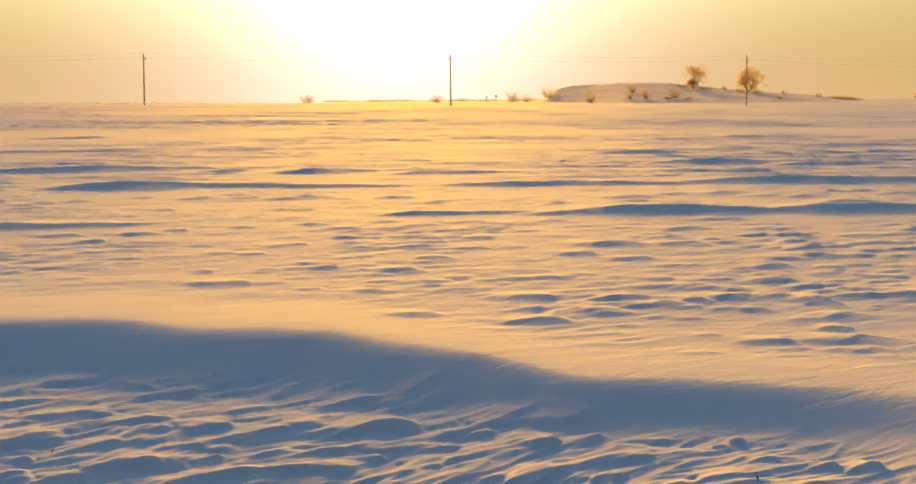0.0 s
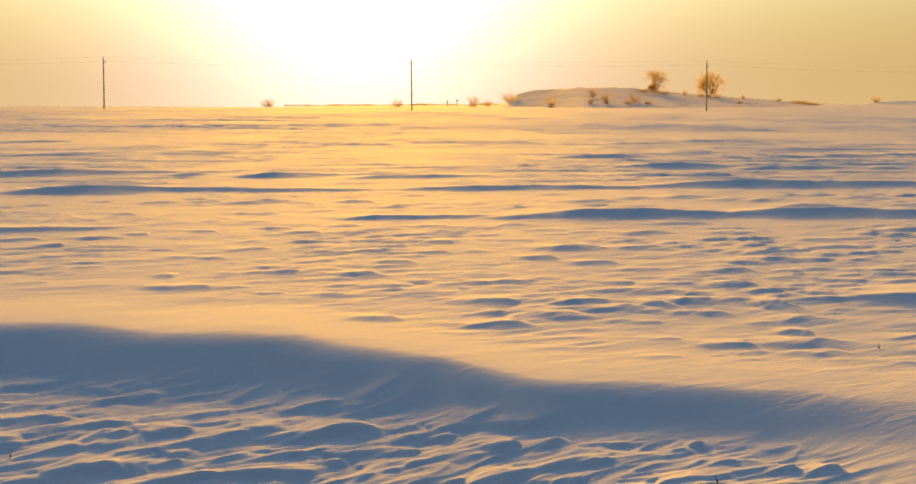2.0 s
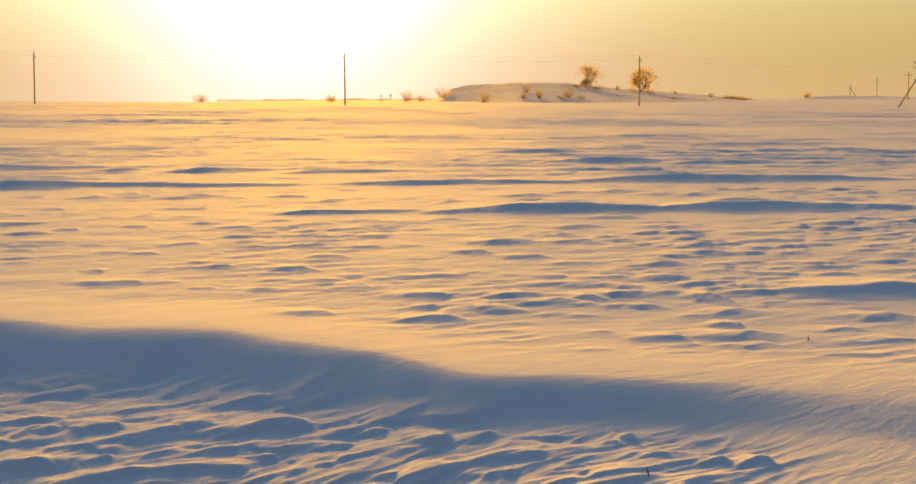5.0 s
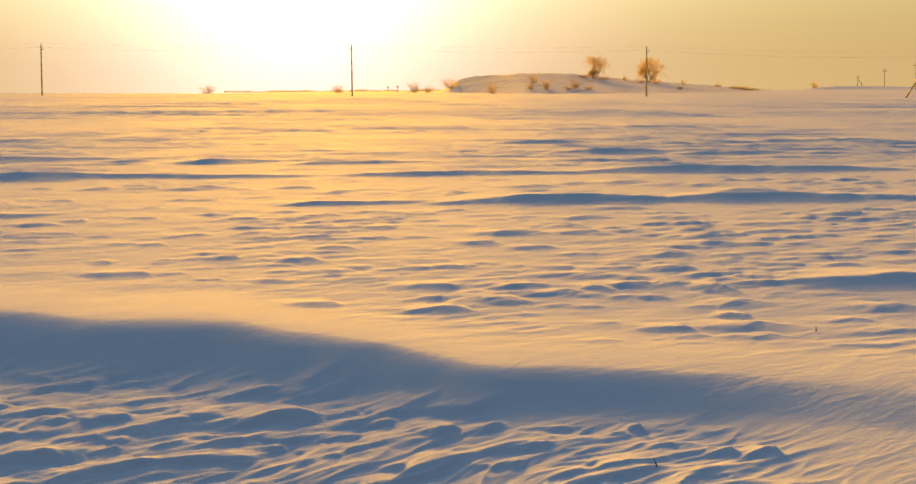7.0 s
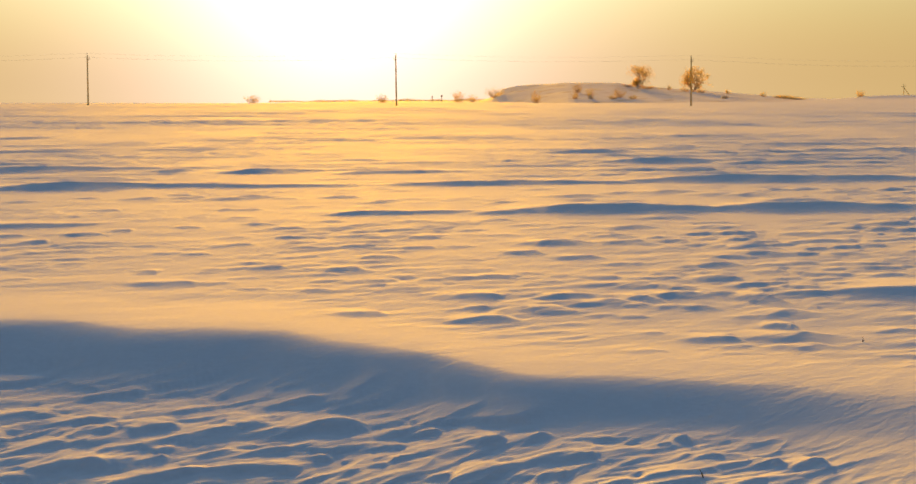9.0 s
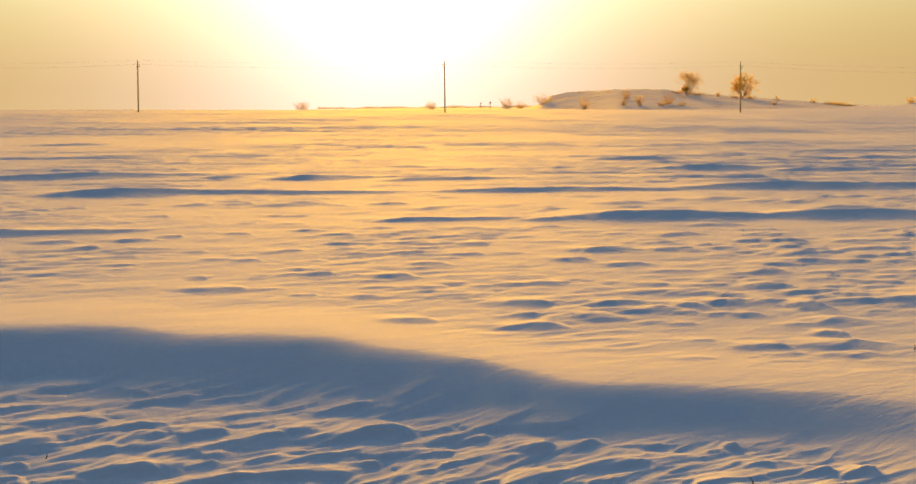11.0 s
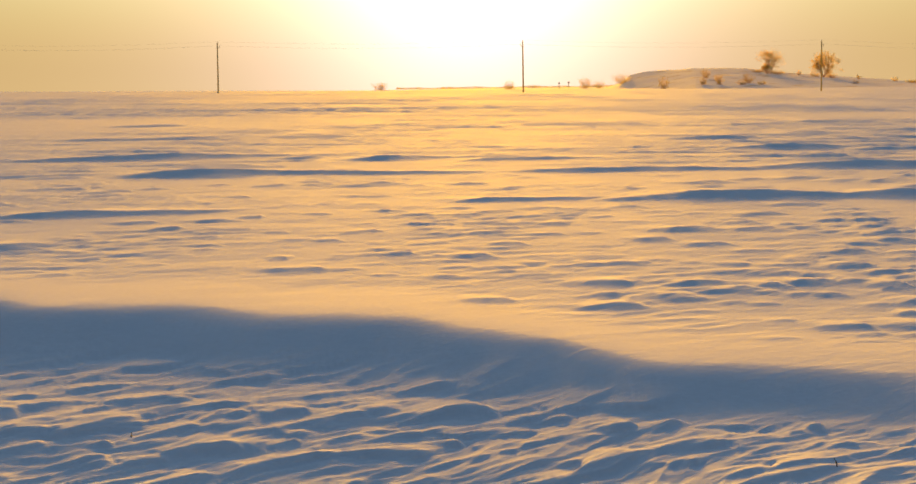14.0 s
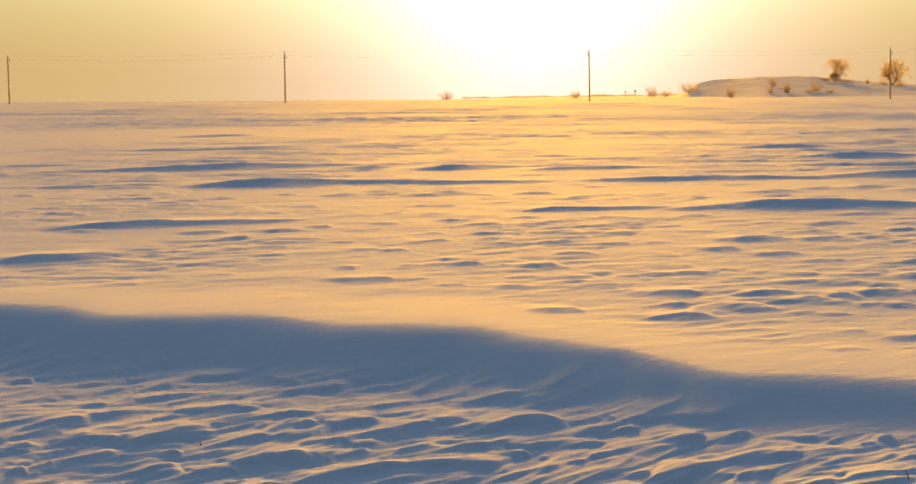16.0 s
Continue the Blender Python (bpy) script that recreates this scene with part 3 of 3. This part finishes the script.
def make_ground():
    fine = np.arange(-19.0, 18.6, 0.035)
    rest = np.arange(22.0, 341.0 - 2, 4.0)
    az = np.radians(np.concatenate([fine, rest]))
    r = [0.5, 1.0, 2.0, 3.0, 4.0, 5.0, 6.0, 6.6]
    while r[-1] < 430:
        r.append(r[-1] + min(0.00032 * r[-1] ** 2, 0.0050 * r[-1]))
    while r[-1] < 760:
        r.append(r[-1] + 3.0)
    while r[-1] < 4700:
        r.append(r[-1] * 1.04)
    r = np.array(r)
    n, m = len(r), len(az)
    x, y = np.outer(r, np.sin(az)), np.outer(r, np.cos(az))
    z = field_height(x, y)
    verts = np.stack([x, y, z], -1).reshape(-1, 3)
    i, j = np.meshgrid(np.arange(n - 1), np.arange(m), indexing="ij")
    k = (j + 1) % m
    quads = np.stack([i * m + j, i * m + k, (i + 1) * m + k, (i + 1) * m + j], -1).reshape(-1, 4)
    hub = len(verts)
    verts = np.vstack([verts, [[0, 0, float(z[0].mean())]]])
    ring = np.stack([np.full(m, hub), (np.arange(m) + 1) % m, np.arange(m)], -1)
    mesh = bpy.data.meshes.new("ground")
    loops = np.concatenate([quads.ravel(), ring.ravel()])
    sizes = np.concatenate([np.full(len(quads), 4), np.full(m, 3)])
    mesh.vertices.add(len(verts)), mesh.loops.add(len(loops)), mesh.polygons.add(len(sizes))
    mesh.vertices.foreach_set("co", verts.astype(np.float32).ravel())
    mesh.loops.foreach_set("vertex_index", loops.astype(np.int32))
    mesh.polygons.foreach_set("loop_start", np.concatenate([[0], np.cumsum(sizes)[:-1]]).astype(np.int32))
    mesh.polygons.foreach_set("use_smooth", np.ones(len(sizes), bool))
    mesh.update(calc_edges=True)
    mesh.materials.append(snow)
    return tagged(new("ground", mesh), "wind-carved snow field with sastrugi and drifts in low sun", "snow", kind="structure")


ground = make_ground()
make_hill()


def on_snow(x, y):
    x, y = np.array([[x]], float), np.array([[y]], float)
    return float(field_height(x, y)[0, 0] + hill_height(x, y)[0, 0])


def place(az, r, sink=0.0):
    x, y = r * math.sin(radians(az)), r * math.cos(radians(az))
    return Vector((x, y, on_snow(x, y) - sink))


# ---- building helpers ----
def part(name, bm, mat, parent=None, label=""):
    mesh = bpy.data.meshes.new(name)
    bm.to_mesh(mesh)
    bm.free()
    mesh.materials.append(mat)
    ob = new(name, mesh)
    ob.parent = parent
    return tagged(ob, label)


def rod(bm, a, b, ra, rb, sides=6):
    """A tapered round bar from a to b."""
    a, b = Vector(a), Vector(b)
    turn = (b - a).to_track_quat("Z", "Y").to_matrix()
    rings = []
    for c, rad in ((a, ra), (b, rb)):
        rings.append([bm.verts.new(c + turn @ Vector((rad * math.cos(k * 2 * math.pi / sides), rad * math.sin(k * 2 * math.pi / sides), 0))) for k in range(sides)])
    for k in range(sides):
        f = bm.faces.new((rings[0][k], rings[0][(k + 1) % sides], rings[1][(k + 1) % sides], rings[1][k]))
        f.smooth = True
    bm.faces.new(rings[0][::-1]), bm.faces.new(rings[1])


def turned(bm, at, profile, sides=10):
    """A turned shape: profile of (radius, height)."""
    rings = []
    for rad, h in profile:
        rings.append([bm.verts.new(Vector(at) + Vector((rad * math.cos(k * 2 * math.pi / sides), rad * math.sin(k * 2 * math.pi / sides), h))) for k in range(sides)])
    for lo, hi in zip(rings, rings[1:]):
        for k in range(sides):
            bm.faces.new((lo[k], lo[(k + 1) % sides], hi[(k + 1) % sides], hi[k])).smooth = True
    bm.faces.new(rings[0][::-1]), bm.faces.new(rings[-1])


INSULATOR = ((0.02, -0.10), (0.02, 0.0), (0.075, 0.01), (0.085, 0.06), (0.05, 0.10), (0.065, 0.14), (0.045, 0.19), (0.015, 0.20))


def utility_pole(at, height, lean=0.0, hook_side=1, arms=0, strut=0):
    """A round wooden line pole. Returns its Empty and the places where wires hang."""
    top = new("utility_pole")
    top.location, top.rotation_euler = at, (0, radians(lean), 0)
    bm = bmesh.new()
    turned(bm, (0, 0, -0.5), ((0.15, 0), (0.14, 1.0), (0.125, height * 0.5), (0.105, height + 0.42), (0.07, height + 0.5)), 12)
    part("shaft", bm, pole_wood, top)
    holds = []
    if arms:
        for k in range(arms):
            zz = height - (1.1 if arms == 1 else 0.25) - 0.9 * k
            bm = bmesh.new()
            bmesh.ops.create_cube(bm, size=1, matrix=pose(0, -0.15, zz) @ Matrix.Diagonal((2.0, 0.11, 0.13, 1)))
            bmesh.ops.bevel(bm, geom=bm.edges[:], offset=0.012, segments=1, affect="EDGES")
            arm = part("crossarm", bm, pole_wood, top, "wooden crossarm")
            for xx in (-0.85, 0.85):
                bm = bmesh.new()
                turned(bm, (xx, -0.15, zz + 0.12), INSULATOR)
                part("insulator", bm, porcelain, arm, "pale porcelain insulator")
                holds.append(Vector(at) + Vector((xx, -0.15, zz + 0.3)))
    else:
        bm = bmesh.new()
        turned(bm, (0, 0, height + 0.08), INSULATOR)
        part("insulator", bm, porcelain, top, "pale porcelain insulator")
        bm = bmesh.new()
        for a, b in (((0.08 * hook_side, 0, height - 0.85), (0.33 * hook_side, 0, height - 0.85)), ((0.33 * hook_side, 0, height - 0.85), (0.33 * hook_side, 0, height - 0.62))):
            rod(bm, a, b, 0.03, 0.03)
        hook = part("hook", bm, iron, top, "rusty iron hook")
        bm = bmesh.new()
        turned(bm, (0.33 * hook_side, 0, height - 0.62), INSULATOR)
        part("insulator", bm, porcelain, hook, "pale porcelain insulator")
        bm = bmesh.new()
        turned(bm, (0, 0, height - 0.9), ((0.145, 0), (0.155, 0.01), (0.155, 0.06), (0.145, 0.07)), 12)
        part("band", bm, iron, top)
        tilt = Matrix.Rotation(radians(lean), 4, "Y")
        holds = [Vector(at) + tilt @ Vector((0, 0, height + 0.27)), Vector(at) + tilt @ Vector((0.33 * hook_side, 0, height - 0.45))]
    if strut:
        bm = bmesh.new()
        rod(bm, (strut, -0.2, -0.4), (0.0, -0.16, height * 0.72), 0.15, 0.11, 10)
        part("strut", bm, pole_wood, top, "slanting wooden brace")
    return top, holds


def wire(name, holds, sag, rad, label):
    """One cable hung from hold to hold, as a thin tube."""
    bm = bmesh.new()
    for a, b in zip(holds, holds[1:]):
        last = a
        for k in range(1, 17):
            s = k / 16
            here = a.lerp(b, s) - Vector((0, 0, sag * 4 * s * (1 - s)))
            rod(bm, last, here, rad, rad, 5)
            last = here
    return tagged(part(name, bm, aluminium), label, "cable", group="overhead line")


# ---- the line of poles across the field ----
line_holds = []
for az, r, h, lean, side in ((-26.0, 366, 8.6, 0.2, 1), (-17.43, 345, 8.45, -0.5, 1), (-9.27, 331, 8.75, 0.1, 1), (-0.03, 330, 8.85, -0.3, -1), (8.90, 342, 8.85, 0.1, 1)):
    ob, holds = utility_pole(place(az, r), h, lean, side)
    tagged(ob, "weathered brown wooden line pole standing in the snow field", "utility pole", group="poles across the field")
    line_holds.append(holds)
strut_at = place(17.15, 338)
ob, end_holds = utility_pole(strut_at, 8.0, 0.0, 1, arms=2, strut=-3.9)
tagged(ob, "braced wooden corner pole with two crossarms in snow", "utility pole", group="poles across the field")
line_holds.append([end_holds[0], end_holds[2]])
wire("power_cable", [h[0] for h in line_holds], 0.55, 0.006, "thin sagging upper wire between the wooden poles")
wire("power_cable", [h[1] for h in line_holds], 0.60, 0.009, "thin sagging lower wire between the wooden poles")

# ---- second row of poles, running away to the east ----
for az, r, h, strut in ((16.85, 560, 8.3, 0), (15.94, 730, 7.6, 0), (15.16, 780, 5.4, 3.0)):
    ob, _ = utility_pole(place(az, r), h, 0.0, 1, arms=1, strut=strut)
    tagged(ob, "distant wooden pole with a crossarm on the plain", "utility pole", group="distant row of poles")


# ---- trees and bushes ----
def prisms(name, segments, mat, parent):
    """Many thin three-sided twigs in one mesh: rows of start, end and two radii."""
    seg = np.array(segments)
    a, b, ra, rb = seg[:, 0:3], seg[:, 3:6], seg[:, 6:7], seg[:, 7:8]
    d = b - a
    d = d / np.linalg.norm(d, axis=1, keepdims=True)
    side = np.cross(d, np.where(np.abs(d[:, 2:3]) > 0.9, [[1.0, 0, 0]], [[0, 0, 1.0]]))
    side = side / np.linalg.norm(side, axis=1, keepdims=True)
    up = np.cross(d, side)
    verts = []
    for c, rad in ((a, ra), (b, rb)):
        for k in range(3):
            t = k * 2 * math.pi / 3
            verts.append(c + rad * (side * math.cos(t) + up * math.sin(t)))
    n = len(seg)
    verts = np.stack(verts, 1).reshape(-1, 3)
    faces = []
    for s in range(n):
        o = s * 6
        faces += [(o, o + 1, o + 4, o + 3), (o + 1, o + 2, o + 5, o + 4), (o + 2, o, o + 3, o + 5)]
    mesh = bpy.data.meshes.new(name)
    mesh.from_pydata(verts.tolist(), [], faces)
    mesh.materials.append(mat)
    ob = new(name, mesh)
    ob.parent = parent
    return ob


def fan(rng, stems, width, height, middle, rad, spread):
    """Stems that rise from the foot into a round crown, each ending in a spray of twigs."""
    out = ([], [])
    for k in range(stems):
        way = rng.normal(0, 1, 3)
        way = way / np.linalg.norm(way) * rng.uniform(0.25, 1.0) ** 0.5
        goal = np.array([way[0] * width / 2, way[1] * width / 2, height * (middle + (0.97 - middle) * way[2])])
        goal[2] = max(goal[2], 0.12 * height)
        here = np.array([rng.normal(0, spread * width), rng.normal(0, spread * width), 0.0])
        last = here
        for i in range(1, 6):
            s = i / 5
            there = here + (goal - here) * np.array([s, s, s ** 0.9]) + rng.normal(0, 0.01 * width, 3)
            thick = rad * (1 - 0.8 * s)
            out[0 if i < 4 else 1].append((*last, *there, max(thick * 1.15, 0.009), max(thick, 0.008)))
            if i > 2:
                for _ in range(4):
                    side = rng.normal(0, 1, 3) + np.array([0, 0, 0.4])
                    end = there + side / np.linalg.norm(side) * 0.11 * height * rng.uniform(0.4, 1.2)
                    end[2] = max(end[2], 0.05)
                    out[1].append((*there, *end, 0.009, 0.005))
                    fork = end + rng.normal(0, 0.035 * height, 3)
                    fork[2] = max(fork[2], 0.05)
                    out[1].append((*(there * 0.5 + end * 0.5), *fork, 0.008, 0.005))
            last = there
    return out


def bare_tree(az, r, height, width, seed, label):
    """A forked trunk, limbs that branch again and again and an airy round crown of twigs."""
    top = new("bare_tree")
    top.location = place(az, r, 0.1)
    rng = np.random.RandomState(seed)
    limbs, fine = [], []

    def branch(at, way, length, rad, level):
        way = way / np.linalg.norm(way)
        end = at + way * length
        (limbs if level < 3 else fine).append((*at, *end, rad, rad * 0.7))
        if level == 5:
            return
        for k in range(4 if level < 2 else 3):
            side = rng.normal(0, 1, 3)
            side -= way * np.dot(side, way)
            side = side / np.linalg.norm(side)
            open_out = rng.uniform(0.35, 0.95) if level else rng.uniform(0.25, 0.8)
            start = at + (end - at) * (1.0 if k == 0 else rng.uniform(0.55, 1.0))
            branch(start, way + side * open_out + np.array([0, 0, 0.10]), length * rng.uniform(0.66, 0.86), max(rad * 0.62, 0.012), level + 1)

    for k in range(9):
        out = rng.normal(0, 0.5, 2) * width / height
        branch(np.array([0.25 * rng.normal(), 0.25 * rng.normal(), 0.0]), np.array([out[0], out[1], 1.0]), height * rng.uniform(0.07, 0.22), 0.09, 0)
    both = np.array(limbs + fine)
    tall, broad = both[:, 5].max(), np.percentile(np.abs(both[:, 3:5]), 97)
    fit = np.array([0.5 * width / broad, 0.5 * width / broad, height / tall])
    limbs, fine = ([(*(np.array(q[:3]) * fit), *(np.array(q[3:6]) * fit), q[6], q[7]) for q in rows] for rows in (limbs, fine))
    tagged(prisms("trunk", limbs, bark, top), "brown trunk and limbs")
    tagged(prisms("crown", fine, twig, top), "crown of fine twigs paled to imitate haze", kind="stuff")
    return tagged(top, label, "tree")


def bush(az, r, width, height, seed, label, group=""):
    top = new("bush")
    top.location = place(az, r, 0.05)
    rng = np.random.RandomState(seed)
    width *= 1.2
    limbs, fine = fan(rng, int(20 + 11 * width), width, height, 0.50, 0.015, 0.14)
    tagged(prisms("stem_cluster", limbs, bark, top), kind="stuff")
    tagged(prisms("crown", fine, twig, top), kind="stuff")
    return tagged(top, label, "bush", group=group)


bare_tree(7.31, 598, 8.6, 8.6, 5, "bare bushy tree with haze-paled brown twigs on the snowy hill")
bare_tree(8.96, 598, 8.8, 8.4, 11, "bare round-crowned tree with haze-paled brown twigs on the hill slope")
for az, r, w, h, seed in ((-4.39, 610, 5.4, 3.0, 1), (-0.45, 600, 4.0, 3.2, 2), (1.84, 600, 4.6, 4.0, 3), (2.27, 605, 3.4, 2.8, 4), (2.95, 600, 6.0, 3.9, 6)):
    bush(az, r, w, h, seed, "leafless haze-paled brown bush on the edge of the plain", "bushes on the plain")
for az, r, w, h, seed in ((4.22, 516, 3.1, 3.8, 7), (5.48, 552, 3.1, 3.1, 8), (5.40, 514, 2.3, 2.1, 21), (5.88, 513, 2.9, 3.3, 9), (6.75, 520, 3.5, 3.1, 10), (6.55, 511, 2.9, 1.5, 13), (7.15, 513, 2.5, 1.2, 12), (9.9, 535, 2.3, 1.2, 14)):
    bush(az, r, w, h, seed, "dry brown bush on the snowy hillside", "bushes on the hill")
for az, r, w, h, seed in ((7.0, 604, 5.5, 1.2, 15), (7.6, 603, 5.5, 1.3, 16), (8.72, 598, 3.4, 1.8, 17), (9.2, 598, 4.2, 1.8, 18), (8.25, 606, 2.0, 2.0, 24), (10.0, 604, 1.8, 1.6, 19), (11.05, 600, 2.6, 1.6, 20), (13.9, 640, 3.6, 2.6, 22)):
    bush(az, r, w, h, seed, "low dry scrub along the crest of the hill", "bushes on the hill")
for k in range(9):
    bush(11.45 + 0.1 * k, 604 + 3 * (k % 3), 2.6, (0.9, 1.2, 1.4, 1.5, 1.4, 1.3, 1.1, 0.9, 0.6)[k], 40 + k, "dense dry brown thicket at the foot of the hill", "thicket")


def grass_strip():
    """Dry weeds along the far edge of the plain."""
    rng = np.random.RandomState(77)
    segs = []
    for k in range(2600):
        az = rng.uniform(-3.9, 3.4)
        r = 722 + rng.normal(0, 9)
        tall = rng.uniform(0.2, 0.55) * (1.2 + 0.8 * math.sin(az * 5.0) * math.sin(az * 2.1 + 1))
        x, y = r * math.sin(radians(az)), r * math.cos(radians(az))
        segs.append((x, y, -1.25, x + rng.normal(0, 0.15), y, -1.15 + max(tall, 0.1), 0.05, 0.015))
    ob = prisms("dry_weeds", segs, dry_grass, None)
    return tagged(ob, "strip of dry yellow-brown weeds edging the far plain", "grass", kind="stuff")


grass_strip()


def marker_post(az, r, height, wide):
    top = new("marker_post")
    top.location = place(az, r)
    bm = bmesh.new()
    turned(bm, (0, 0, -0.3), ((0.10, 0), (0.10, height + 0.1), (0.07, height + 0.14)), 8)
    part("shaft", bm, pole_wood, top)
    bm = bmesh.new()
    bmesh.ops.create_cube(bm, size=1, matrix=pose(0, 0, height) @ Matrix.Diagonal((wide, 0.16, 0.45, 1)))
    bmesh.ops.bevel(bm, geom=bm.edges[:], offset=0.03, segments=1, affect="EDGES")
    part("cap", bm, iron, top, "dark square cap")
    return tagged(top, "short dark marker post with a square cap", "post", group="marker posts")


marker_post(1.06, 600, 1.7, 0.42)
marker_post(1.35, 600, 1.9, 0.62)


def dead_stalk(x, y, height, lean, seed, label):
    """A few dry stems that stick out of the crust."""
    top = new("dead_stalk")
    top.location = (x, y, on_snow(x, y) - 0.01)
    rng = np.random.RandomState(seed)
    for k in range(3):
        bm = bmesh.new()
        tall = height * (1.0, 0.6, 0.35)[k]
        last, rad = Vector((rng.normal(0, 0.004), rng.normal(0, 0.004), 0)), 0.0035
        for i in range(1, 6):
            s = i / 5
            here = Vector((lean * tall * s * s + rng.normal(0, 0.002) + (k - 1) * 0.12 * tall * s, rng.normal(0, 0.003), tall * s))
            rod(bm, last, here, rad, rad * 0.85, 6)
            last, rad = here, rad * 0.85
        part("stem", bm, stalk_brown, top)
    return tagged(top, label, "grass", group="stalks in the snow")


dead_stalk(1.43, 8.70, 0.05, -0.25, 1, "broken brown weed stalk poking out of the snow crust")
dead_stalk(3.20, 12.75, 0.045, 0.1, 2, "short dark weed stalk on a drift")
dead_stalk(-2.22, 10.25, 0.035, 0.3, 3, "small tuft of dead weed among the sastrugi")
